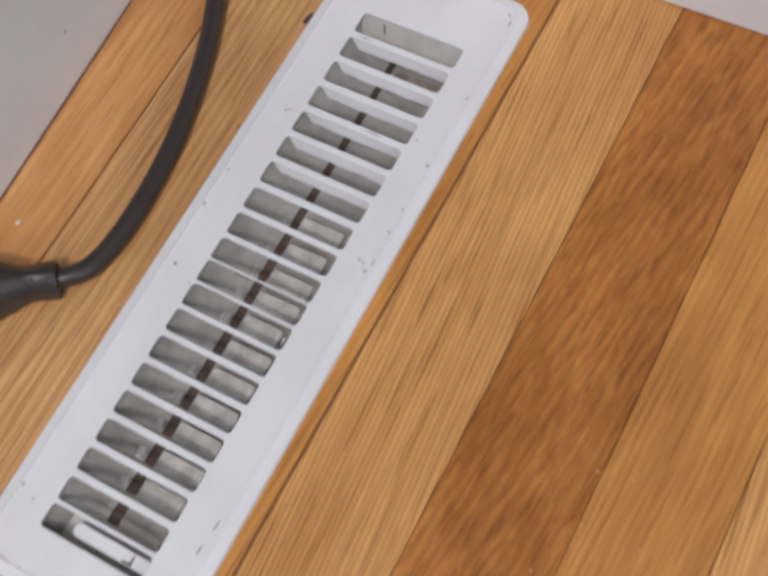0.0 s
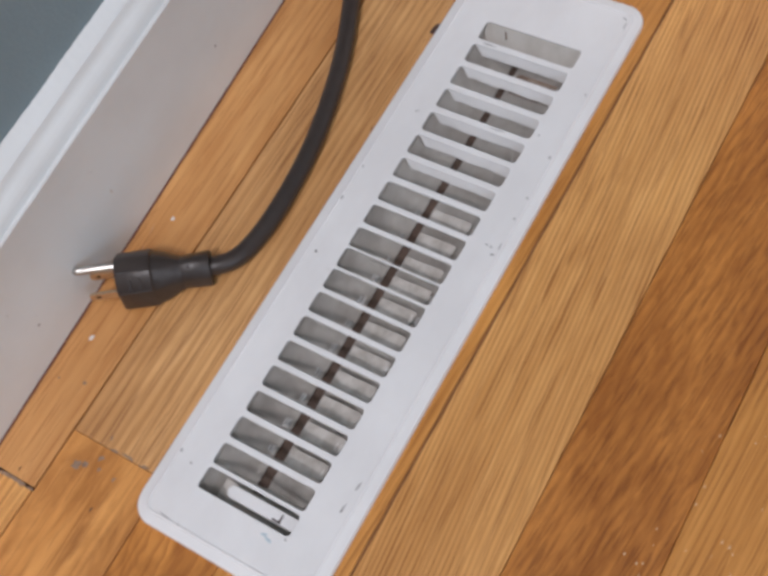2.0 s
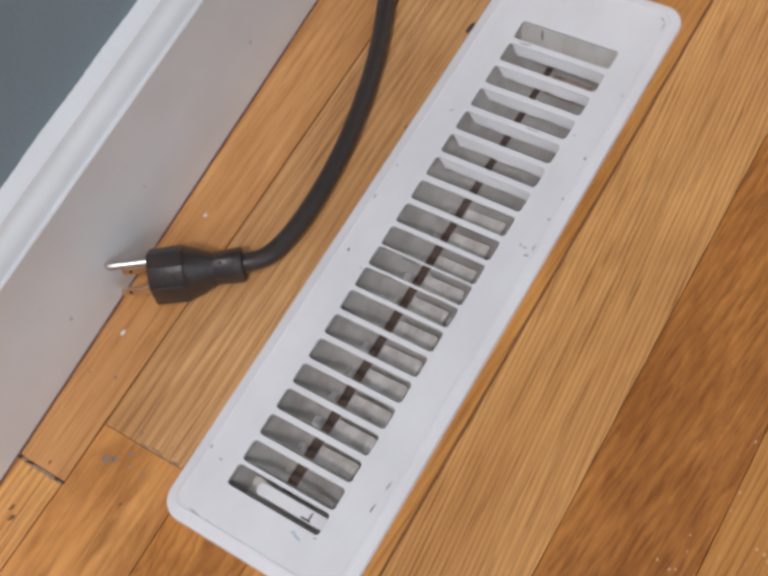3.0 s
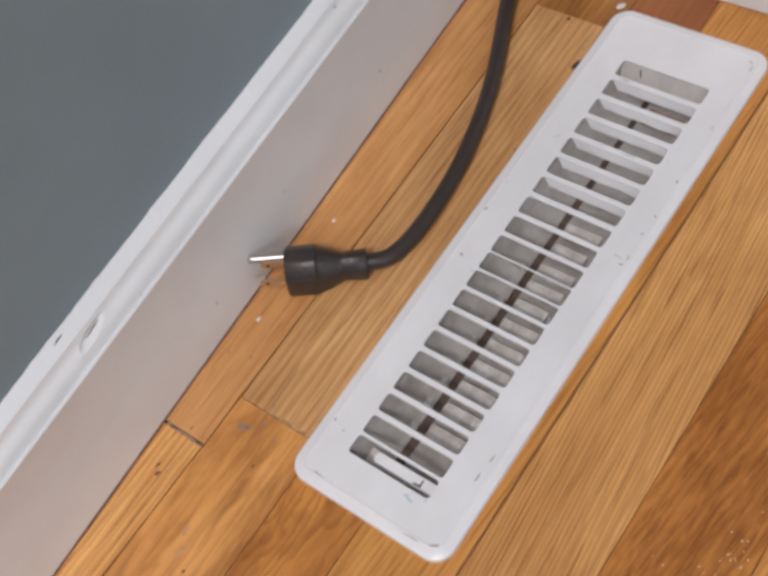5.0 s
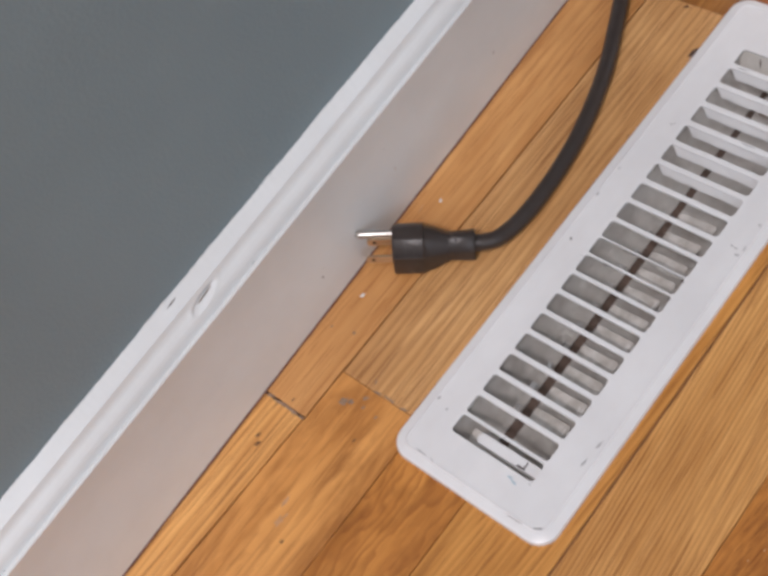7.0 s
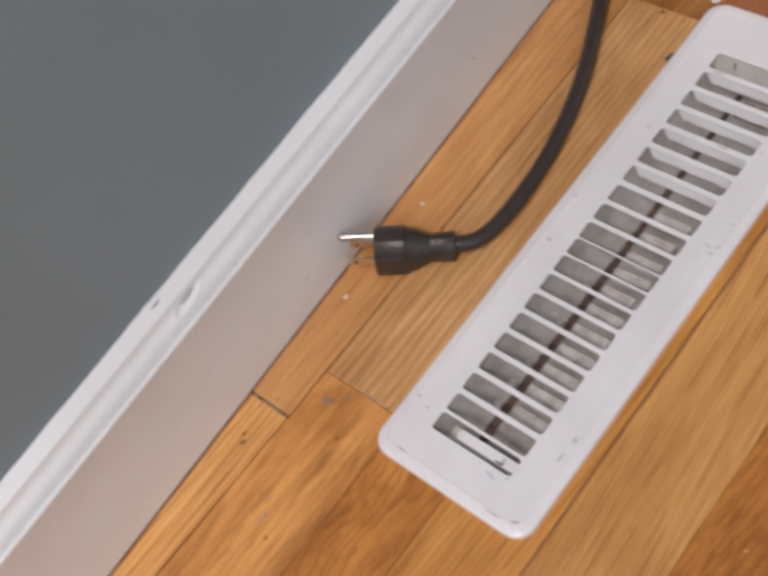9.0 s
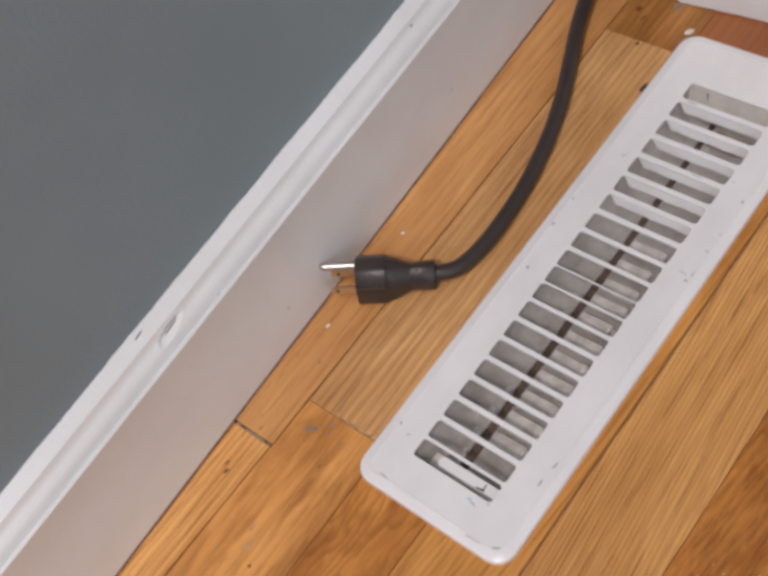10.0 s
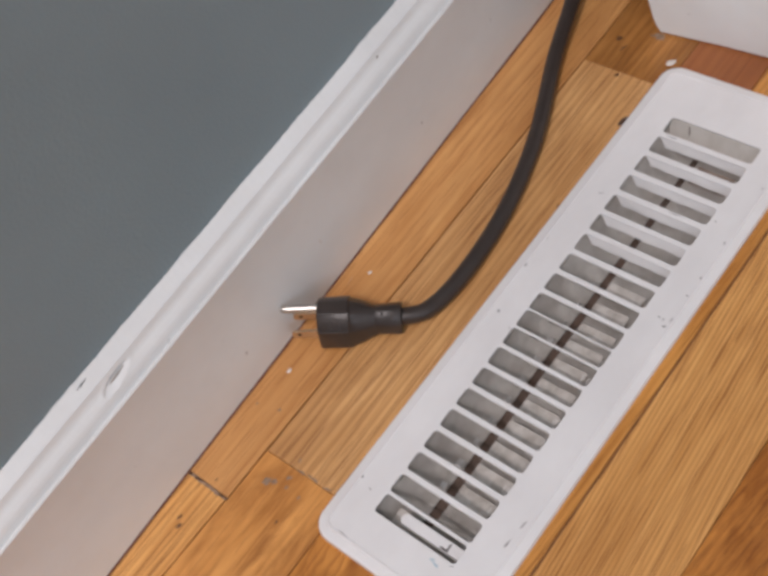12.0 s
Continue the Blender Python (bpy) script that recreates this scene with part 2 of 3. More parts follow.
def box(bm, x0, x1, y0, y1, z0, z1, bevel=0.0):
    made = bmesh.ops.create_cube(bm, size=1.0)["verts"]
    for v in made:
        v.co = Vector((x0 + (v.co.x + 0.5) * (x1 - x0), y0 + (v.co.y + 0.5) * (y1 - y0), z0 + (v.co.z + 0.5) * (z1 - z0)))
    if bevel:
        edges = list({e for v in made for e in v.link_edges})
        bmesh.ops.bevel(bm, geom=edges, offset=bevel, segments=2, profile=0.6, affect="EDGES")


def prism(bm, outline, z0, z1, bevel=0.0006):
    """An upright prism over a convex outline, with its top edge eased by bevel."""
    n = len(outline)
    cx, cy = sum(p[0] for p in outline) / n, sum(p[1] for p in outline) / n
    rings = []
    for z, b in ((z0, 0), (z1 - bevel, 0), (z1, bevel)):
        rings.append([bm.verts.new((x - math.copysign(b, x - cx), y - math.copysign(b, y - cy), z)) for x, y in outline])
    for a, b in zip(rings, rings[1:]):
        for i in range(n):
            bm.faces.new((a[i], a[(i + 1) % n], b[(i + 1) % n], b[i]))
    bm.faces.new(rings[-1])
    bm.faces.new(rings[0][::-1])


def loft(bm, rings, cap=True):
    """Joins rings of equally many points into a skin."""
    vs = [[bm.verts.new(p) for p in r] for r in rings]
    n = len(vs[0])
    for a, b in zip(vs, vs[1:]):
        for i in range(n):
            bm.faces.new((a[i], a[(i + 1) % n], b[(i + 1) % n], b[i]))
    if cap:
        bm.faces.new(vs[0][::-1])
        bm.faces.new(vs[-1])
    return vs


def round_rect(x0, x1, y0, y1, r, steps=6):
    pts = []
    for cx, cy, a0 in ((x1 - r, y1 - r, 0), (x0 + r, y1 - r, 90), (x0 + r, y0 + r, 180), (x1 - r, y0 + r, 270)):
        for i in range(steps + 1):
            a = radians(a0 + 90 * i / steps)
            pts.append((cx + r * math.cos(a), cy + r * math.sin(a)))
    return pts


def blob(bm, x, y, z, rx, ry, turn=0.0, rough=0.35, height=0.0003, seed=1):
    """A thin uneven fleck lying flat."""
    rnd = random.Random(seed)
    n = 14
    a = radians(turn)
    rings = []
    shape = [1 + rough * (rnd.random() * 2 - 1) for _ in range(n)]
    for k, h in ((1.0, 0.0), (0.75, height), (0.3, height * 1.2)):
        ring = []
        for i in range(n):
            q = 2 * math.pi * i / n
            u, v = rx * k * shape[i] * math.cos(q), ry * k * shape[i] * math.sin(q)
            ring.append((x + u * math.cos(a) - v * math.sin(a), y + u * math.sin(a) + v * math.cos(a), z + h))
        rings.append(ring)
    loft(bm, rings)


# ---- structure ----
# The painted wall leans 2.6 degrees out of the boards' direction.
WALL_TURN = math.degrees(math.atan(0.045))
WEST = pose(-0.0045, 0, 0, 0, 0, WALL_TURN)


def wall_x(y):
    """x of the baseboard's face on the floor at y."""
    return -0.0045 - 0.045 * y


bm = bmesh.new()
box(bm, -0.14, -0.018, -2.2, 1.6, -0.05, 2.4)
wall = part("wall_west", bm, WALL_PAINT)
wall.matrix_world = WEST
tagged(wall, "grey-green painted wall above white baseboard", "wall", kind="structure")

bm = bmesh.new()
box(bm, 0.07, 2.5, 0.438, 0.56, -0.05, 2.4)
tagged(part("wall_north", bm, WALL_PAINT), "grey-green painted wall across the floor's end", "wall", kind="structure")
bm = bmesh.new()
box(bm, -0.3, 0.2, 1.4, 1.5, -0.05, 2.4)
tagged(part("wall_passage", bm, WALL_PAINT), "grey-green wall closing the gap behind", "wall", kind="structure")
bm = bmesh.new()
box(bm, 0.07, 0.17, 0.56, 1.4, -0.05, 2.4)
tagged(part("wall_return", bm, WALL_PAINT), "grey-green return wall behind the corner", "wall", kind="structure")
bm = bmesh.new()
box(bm, -0.14, 2.5, -2.1, -2.0, -0.05, 2.4)
tagged(part("wall_south", bm, WALL_PAINT), "grey-green wall at the room's other end", "wall", kind="structure")
bm = bmesh.new()
for y0, y1, z0, z1 in ((-2.0, -1.5, -0.05, 2.4), (-0.3, 0.438, -0.05, 2.4), (-1.5, -0.3, -0.05, 0.85), (-1.5, -0.3, 2.05, 2.4)):
    box(bm, 2.5, 2.6, y0, y1, z0, z1)
tagged(part("wall_east", bm, WALL_PAINT), "unseen grey-green wall with an opening added for the side fill", "wall", kind="structure")
bm = bmesh.new()
box(bm, -0.4, 2.6, -2.1, 1.6, 2.4, 2.45)
tagged(part("ceiling", bm, CEILING_PAINT), "plain white painted ceiling", "ceiling", kind="structure")

# Baseboard: flat face, a bead, a cove and a ledge at the wall.
BASE_PROFILE = [(-0.0185, 0.0012), (0.0, 0.0012), (0.0, 0.045), (0.0, 0.0858), (0.0002, 0.0868), (-0.0003, 0.0876), (-0.0010, 0.0877), (-0.0015, 0.0868), (-0.0031, 0.0860),
                (-0.0034, 0.0882), (-0.0038, 0.0904), (-0.0048, 0.0926), (-0.0064, 0.0946), (-0.0080, 0.0962), (-0.0090, 0.0978), (-0.0096, 0.0998), (-0.0100, 0.1014),
                (-0.0112, 0.1020), (-0.0140, 0.1030), (-0.0165, 0.1042), (-0.0185, 0.1048)]


def finer(profile, step=0.0008):
    """The profile with points added along its cap."""
    out = [profile[0]]
    for (xa, za), (xb, zb) in zip(profile, profile[1:]):
        n = max(1, int(math.hypot(xb - xa, zb - za) / step)) if za > 0.087 else 1
        out += [(xa + (xb - xa) * k / n, za + (zb - za) * k / n) for k in range(1, n + 1)]
    return out


def baseboard_mesh(bm, profile, ys, gouge=None):
    rings = []
    for y in ys:
        ring = []
        for k, (x, z) in enumerate(profile):
            wob = 0.00025 * noise.noise((x * 40, y * 14, z * 30))
            dx = 0.0
            if gouge and 0.0878 < z < 0.101:
                d = ((y - gouge[0]) / gouge[2]) ** 2 + ((z - gouge[1] - 0.14 * (y - gouge[0])) / gouge[3]) ** 2
                if d < 1:
                    dx = -0.0016 * (1 - d) ** 0.5
                elif d < 1.9:
                    dx = 0.0002
            ring.append((x + wob + dx, y, z + wob * 0.5))
        rings.append(ring)
    loft(bm, rings)


ys = sorted({round(-2.0 + 0.05 * i, 4) for i in range(72)} | {round(-0.03 + 0.0012 * i, 5) for i in range(64)})
bm = bmesh.new()
baseboard_mesh(bm, finer(BASE_PROFILE), ys, gouge=(0.0080, 0.0958, 0.0115, 0.0024))
baseboard = part("baseboard_west", bm, TRIM_PAINT, smooth=True)
baseboard.matrix_world = WEST
tagged(baseboard, "scuffed white painted wooden baseboard with moulded cap", "baseboard", kind="structure")

# Dark seam along its foot: dirt, with the contact shade painted in.
bm = bmesh.new()
near_edge, far_edge = [], []
y = -0.7
while y < 0.95:
    near_edge.append(bm.verts.new((-0.004, y, 0.0005)))
    far_edge.append(bm.verts.new((0.0010 + 0.0004 * noise.noise((y * 90, 4.4, 0)) + 0.0004 * noise.noise((y * 15, 9.1, 0)), y, 0.0005)))
    y += 0.004
for i in range(len(near_edge) - 1):
    bm.faces.new((near_edge[i], far_edge[i], far_edge[i + 1], near_edge[i + 1]))
part("foot_seam", bm, SEAM_DIRT_SHADE, baseboard, "thin dark line of dirt and painted shade at the foot")

# Uneven caulk and paint line where the ledge meets the wall.
bm = bmesh.new()
low, high, back = [], [], []
y = -0.6
while y < 0.9:
    rag = 0.0004 + 0.0006 * noise.noise((y * 150, 3.1, 0)) + 0.0012 * noise.noise((y * 33, 7.7, 0)) + 0.0006 * noise.noise((y * 520, 1.7, 0)) + 0.0012 * noise.noise((y * 480, 1.7, 0)) * max(0, noise.noise((y * 60, 2.2, 5)))
    low.append(bm.verts.new((-0.0109, y, 0.1020)))
    high.append(bm.verts.new((-0.0172, y, 0.1061)))
    back.append(bm.verts.new((-0.0184, y, 0.1071 + rag)))
    y += 0.0012
for i in range(len(low) - 1):
    bm.faces.new((low[i], low[i + 1], high[i + 1], high[i]))
    bm.faces.new((high[i], high[i + 1], back[i + 1], back[i]))
caulk = part("caulk", bm, TRIM_PAINT, baseboard, "ragged white caulk line", smooth=True)

# Trim across the far end; its end outline leans out to fit the camera's view.
bm = bmesh.new()
end = [(0.0625, 0.0010), (0.0600, 0.0045), (0.0575, 0.011), (0.0558, 0.020), (0.0525, 0.038), (0.0500, 0.060), (0.0490, 0.120)]
rings = []
for x, dy in ((None, 0.0), (0.105, 0.0045), (0.145, 0.0075), (0.6, 0.014), (2.5, 0.02)):
    front = [((e if x is None else x), 0.4160 + dy, z) for e, z in end]
    rear = [((e if x is None else x), 0.4380, z) for e, z in end]
    rings.append(front + rear[::-1])
loft(bm, rings)
tagged(part("baseboard_north", bm, TRIM_PAINT), "white painted baseboard ending at an outer corner", "baseboard", kind="structure")

# ---- floor ----
HOLE = (0.101, 0.175, 0.030, 0.364)
floor = thing("floor", "worn orange varnished oak strip floor", "floor", kind="structure")
bm = bmesh.new()
for x0, x1, y0, y1 in ((-0.4, HOLE[0], -2.1, 1.5), (HOLE[1], 2.6, -2.1, 1.5), (HOLE[0], HOLE[1], -2.1, HOLE[2]), (HOLE[0], HOLE[1], HOLE[3], 1.5)):
    box(bm, x0, x1, y0, y1, -0.06, -0.0045)
part("subfloor", bm, GAP_DIRT, floor)


E1, E2, E3, E4, E5, E6 = 0.0288, 0.0893, 0.1392, 0.1995, 0.2615, 0.3245
# brown strip set into the widest joint
bm = bmesh.new()
box(bm, E4 - 0.0010, E4 + 0.0009, -0.6, 0.42, -0.0050, -0.0012)
part("joint_dirt", bm, JOINT_BROWN, floor, "brown strip set in a joint")


def strip(outlines, mat, drop=0.0):
    bm = bmesh.new()
    for o in outlines:
        prism(bm, worn(o), -0.016, -drop, 0.0003)
    return part("floor_board", bm, mat, floor)


def worn(outline, step=0.005, depth=0.00022):
    """The outline with its long edges broken into slightly uneven steps near the register."""
    out = []
    n = len(outline)
    for i, (xa, ya) in enumerate(outline):
        xb, yb = outline[(i + 1) % n]
        out.append((xa, ya))
        if abs(yb - ya) < 0.05 or xa > 0.45:
            continue
        lo, hi = max(min(ya, yb) + 0.004, -0.4), min(max(ya, yb) - 0.004, 0.46)
        steps = [lo + (hi - lo) * k / max(1, int((hi - lo) / step)) for k in range(int((hi - lo) / step) + 1)]
        for y in (steps if yb > ya else steps[::-1]):
            x = xa + (xb - xa) * (y - ya) / (yb - ya)
            side = 1 if yb > ya else -1
            out.append((x - side * depth * max(0.0, 0.5 + noise.noise((x * 300, y * 110, side)) + 0.6 * noise.noise((x * 90, y * 24, 7 + side))), y))
    return out


def rect(x0, x1, y0, y1):
    return [(x0, y0), (x1, y0), (x1, y1), (x0, y1)]


G = 0.00010
# strip along the wall, cut askew
strip([[(wall_x(-0.6) - 0.001, -0.6), (E1 - 0.0098, -0.6), (E1 - 0.0018, -0.0012), (wall_x(0) - 0.001, -0.0012)]], OAK_YELLOW, 0.0003)
strip([[(wall_x(0.0) - 0.001, 0.0008), (E1 - 0.0010, 0.0008), (E1 - 0.0010, 1.4), (wall_x(1.4) - 0.001, 1.4)]], OAK_ORANGE)
strip([[(E1 - 0.0088, -0.6), (E2 - 0.0003, -0.6), (E2 - 0.0003, 0.0363), (E1 - 0.0003, 0.0363), (E1 - 0.0003, -0.0004), (E1 - 0.0009, -0.0012)]], OAK_AMBER, 0.0002)
strip([rect(E1 - 0.0003, E2 - G, 0.0365, 0.3745)], OAK_TAN)
strip([rect(E1 - 0.0006, E2 - G, 0.3747, 1.4)], OAK_DARK, 0.0002)
strip([rect(E2 + G, E3 - G, -2.0, HOLE[2])], OAK_RED)
strip([rect(E2 + G, HOLE[0], HOLE[2], HOLE[3])], OAK_TAN)
strip([rect(E2 + G, E3 - G, HOLE[3], 0.45)], OAK_MAHOGANY, 0.0003)
strip([rect(E3 + G, E4 - 0.0007, -2.0, HOLE[2]), rect(HOLE[1], E4 - 0.0007, HOLE[2], HOLE[3]), rect(E3 + G, E4 - 0.0007, HOLE[3], 0.45)], OAK_HONEY)
strip([rect(E4 + 0.0005, E5 - G, -2.0, 0.45)], OAK_BUFF, 0.0002)
strip([rect(E5 + G, E6 - G, -2.0, 0.45)], OAK_BROWN)
strip([rect(0.0235, E2 - G, -2.0, -0.6006)], OAK_TAN)
x = E6
kinds = [OAK_HONEY, OAK_BUFF, OAK_BROWN, OAK_ORANGE, OAK_HONEY]
k = 0
while x < 2.5:
    strip([rect(x + G, x + 0.0575 - G, -2.0, 0.45)], kinds[k % 5])
    x += 0.0575
    k += 1


# ---- floor register ----
register = thing("floor_register", "white enamelled steel floor register with chipped edges", "floor register")
PX0, PX1, PY0, PY1, TOP = 0.0830, 0.1922, 0.0138, 0.3925, 0.0042
SLOT_TOPS = [0.0525, 0.0665, 0.082, 0.0975, 0.113, 0.1285, 0.144, 0.1595, 0.1745, 0.1885, 0.202, 0.2175, 0.2335, 0.25, 0.2665, 0.283, 0.30, 0.317, 0.334, 0.351]


def plate_with_holes(outline, holes, z, thick):
    cu = bpy.data.curves.new("plate_outline", "CURVE")
    cu.dimensions, cu.fill_mode, cu.extrude, cu.bevel_depth, cu.bevel_resolution = "2D", "BOTH", thick / 2 - 0.0002, 0.0002, 1
    for pts in [outline, *holes]:
        sp = cu.splines.new("POLY")
        sp.points.add(len(pts) - 1)
        for q, (px, py) in zip(sp.points, pts):
            q.co = (px, py, 0, 1)
        sp.use_cyclic_u = True
    ob = bpy.data.objects.new("plate_outline", cu)
    scene.collection.objects.link(ob)
    me = bpy.data.meshes.new_from_object(ob.evaluated_get(bpy.context.evaluated_depsgraph_get()))
    bm = bmesh.new()
    bm.from_mesh(me)
    bmesh.ops.remove_doubles(bm, verts=bm.verts, dist=0.00001)
    bmesh.ops.translate(bm, verts=bm.verts, vec=(0, 0, z - thick / 2))
    bpy.data.objects.remove(ob)
    bpy.data.curves.remove(cu)
    bpy.data.meshes.remove(me)
    return bm


RIM = 0.0068


def slot(t):
    """Left, right, near and far edge of the slot whose far edge is at t; the drift along the row is fitted to the
    camera's view.
    """
    f = (t - 0.0525) / 0.2985
    return 0.1085 + 0.0004 * f, 0.1648 + 0.0047 * f, t - 0.0112 - 0.0008 * f, t + 0.0011 + 0.0005 * f


holes = [round_rect(*slot(t), 0.0024, 5) for t in SLOT_TOPS]
bm = plate_with_holes(round_rect(PX0 + RIM, PX1 - RIM, PY0 + RIM, PY1 - RIM, 0.005), holes, TOP, 0.0012)
part("face_plate", bm, REGISTER_PAINT, register)
bm = bmesh.new()
rings = []
for inset, z in ((RIM + 0.0007, TOP - 0.0004), (RIM + 0.0003, TOP + 0.0005), (RIM - 0.0005, TOP + 0.00045), (RIM - 0.0012, TOP - 0.0003), (0.0018, 0.0035), (0.0006, 0.0029), (0.0, 0.0016), (0.0, 0.0002), (0.0012, 0.0002)):
    r = 0.0125 - inset
    rings.append([(px, py, z) for px, py in round_rect(PX0 + inset, PX1 - inset, PY0 + inset, PY1 - inset, r, 8)])
loft(bm, rings, cap=False)
part("rim", bm, REGISTER_PAINT, register, "bevelled white rim", smooth=True)

# sheet-metal collar below the plate
bm = bmesh.new()
cx0, cx1, cy0, cy1, cz0 = 0.1078, 0.1700, 0.0400, 0.3540, -0.055
for a in ((cx0 - 0.001, cx0, cy0, cy1), (cx1, cx1 + 0.001, cy0, cy1), (cx0, cx1, cy0 - 0.001, cy0), (cx0, cx1, cy1, cy1 + 0.001)):
    box(bm, a[0], a[1], a[2], a[3], cz0, TOP - 0.0013)
part("collar", bm, INNER_PAINT, register, "dusty grey sheet-metal collar")
# damper: two long blades, scooped up to the collar, with a dark gap between them
for xo, zo, xi, zi in ((cx0 + 0.0002, -0.0012, 0.1288, -0.0135), (cx1 - 0.0002, -0.0040, 0.1352, -0.0128)):
    bm = bmesh.new()
    rows, cols = 60, 14
    vs = []
    for i in range(rows + 1):
        y = 0.041 + (0.353 - 0.041) * i / rows
        inner = xi + math.copysign(0.0012 * i / rows, xi - xo)
        row = []
        for j in range(cols + 1):
            f = (j / cols) ** 1.6
            z = zi + (zo - zi) * (1 - f) ** 3.0 + 0.0006 * noise.noise((f * 3, y * 60, xo * 50))
            row.append(bm.verts.new((xo + (inner - xo) * f, y, z)))
        vs.append(row)
    for a, b in zip(vs, vs[1:]):
        for j in range(cols):
            bm.faces.new((a[j], a[j + 1], b[j + 1], b[j]))
    bmesh.ops.solidify(bm, geom=bm.faces, thickness=0.0008)
    part("damper_blade", bm, INNER_PAINT, register, "dusty grey damper blade", smooth=True)
# brown bar added to paint the dark gap's tone, and the tab that closes the far end
bm = bmesh.new()
box(bm, 0.1265, 0.1385, 0.042, 0.352, -0.0185, -0.0165, 0.0005)
part("linkage_bar", bm, GAP_SHADE_AND_RIVET, register, "dark brown bar added to paint the damper gap")
# the tab's darker grey paints in the shade of the last slot
bm = bmesh.new()
loft(bm, [[(x, 0.3535, TOP - 0.0014), (x, 0.3430, -0.0075), (x, 0.3385, -0.0105), (x, 0.3385, -0.0115), (x, 0.3430, -0.0085), (x, 0.3535, TOP - 0.0026)] for x in (cx0 + 0.0003, cx1 - 0.0003)])
part("end_tab", bm, TAB_SHADE_GREY, register)
# pale plate added below the thumb lever to lighten the black gap there
bm = bmesh.new()
box(bm, cx0 + 0.0004, cx1 - 0.0004, 0.0404, 0.0535, -0.0106, -0.0096)
part("lever_plate", bm, INNER_PAINT, register)
# fins bent down from the far edge of each slot; darker enamel on the nearer ones paints in shade
TURN = 12
for k, t in enumerate(SLOT_TOPS[1:-1]):
    a, b, near, far = slot(t)
    deep = random.uniform(0.0070, 0.0078)
    if k >= TURN:
        edge, foot, top = far + 0.0004, far - 0.0016 + random.uniform(-0.0004, 0.0004), TOP - 0.0011
    else:
        edge, foot, top = near - 0.0004, near + 0.0022, TOP - 0.0011
    bm = bmesh.new()
    rings = []
    for n in range(13):
        f = n / 12
        x, xf = a + 0.001 + (b - a - 0.002) * f, a + 0.0050 + (b - a - 0.0066) * f
        y = foot + 0.0006 * noise.noise((f * 5, t * 400, 2.0))
        z = TOP - deep + 0.0007 * noise.noise((f * 7, t * 300, 9.0))
        rings.append([(x, edge, top), (xf, y, z), (xf, y, z - 0.0007), (x, edge, top - 0.0007)])
    loft(bm, rings)
    part("fin", bm, REGISTER_PAINT if k >= TURN else INNER_PAINT, register)
# plates added as louvre ends, giving the nearer slots their brighter right half
for k, t in enumerate(SLOT_TOPS[1:-1]):
    if k >= TURN:
        break
    a, b, near, far = slot(t)
    if k == 0:
        continue
    reach = random.uniform(0.1590, 0.1615)
    low = -0.0082 + random.uniform(-0.0004, 0.0004)
    bm = bmesh.new()
    loft(bm, [[(x, y, low + dz + 0.0012 * (x - 0.137) / 0.023) for x, y in round_rect(0.1370, reach, near + 0.0030, far - 0.0004, 0.0016, 3)] for dz in (-0.0007, 0.0)])
    part("louvre_end", bm, LOUVRE_PAINT, register)
    # thin white strips added to paint the glints on both sides of the gap
    for x0 in ((0.1247, 0.1268, 0.1580, 0.1604) if k < 9 else (0.1262,)):
        lean, tall = random.uniform(-0.0006, 0.0006), random.uniform(0.0016, 0.0026)
        foot = -0.0128 if x0 < 0.14 else -0.0090
        y0, y1 = near + 0.0040 + random.uniform(0, 0.0012), far - 0.0024 - random.uniform(0, 0.0010)
        bm = bmesh.new()
        loft(bm, [[(x0, y0, foot), (x0 + 0.0007, y0, foot), (x0 + 0.0007, y1, foot), (x0, y1, foot)],
                  [(x0 + lean, y0 + 0.0003, foot + tall), (x0 + lean + 0.0006, y0 + 0.0003, foot + tall), (x0 + lean + 0.0006, y1 - 0.0004, foot + tall), (x0 + lean, y1 - 0.0004, foot + tall)]])
        part("louvre_tab", bm, GLINT_ENAMEL, register)
# small dark plates painting the shaded gaps beside the louvre ends
for k, t in enumerate(SLOT_TOPS[1:TURN]):
    a, b, near, far = slot(t)
    bm = bmesh.new()
    loft(bm, [[(x, y, -0.0072 + dz) for x, y in round_rect(b - 0.0052, b - 0.0014, near + 0.0012, near + 0.0044, 0.0010, 3)] for dz in (-0.0004, 0.0)])
    part("louvre_notch", bm, GAP_SHADE_AND_RIVET, register)
# riveted damper bracket below the second slot from the far end
bm = bmesh.new()
loft(bm, [[(x, y, z) for x, y in round_rect(0.1375, 0.1668, 0.3195, 0.3330, 0.002, 3)] for z in (-0.0092, -0.0082)])
bracket = part("damper_bracket", bm, RUST_GREY, register, "brown-stained riveted damper bracket")
bm = bmesh.new()
loft(bm, [[(0.1475 + r * math.cos(q), 0.3242 + r * math.sin(q), z) for q in [2 * math.pi * i / 14 for i in range(14)]] for r, z in ((0.0026, -0.0083), (0.0024, -0.0076), (0.0012, -0.0071))])
part("rivet", bm, GAP_SHADE_AND_RIVET, bracket, smooth=True)
# thumb lever in the nearest slot
bm = bmesh.new()
outline = round_rect(0.1225, 0.1665, -0.0032, 0.0032, 0.0024)
loft(bm, [[(px, 0.0480 + py, z + (px - 0.145) * 0.02) for px, py in outline] for z in (-0.0035, -0.0008, 0.0004)])
bmesh.ops.bevel(bm, geom=[e for e in bm.edges if all(v.co.z > -0.0004 for v in e.verts)], offset=0.0006, segments=2, affect="EDGES")
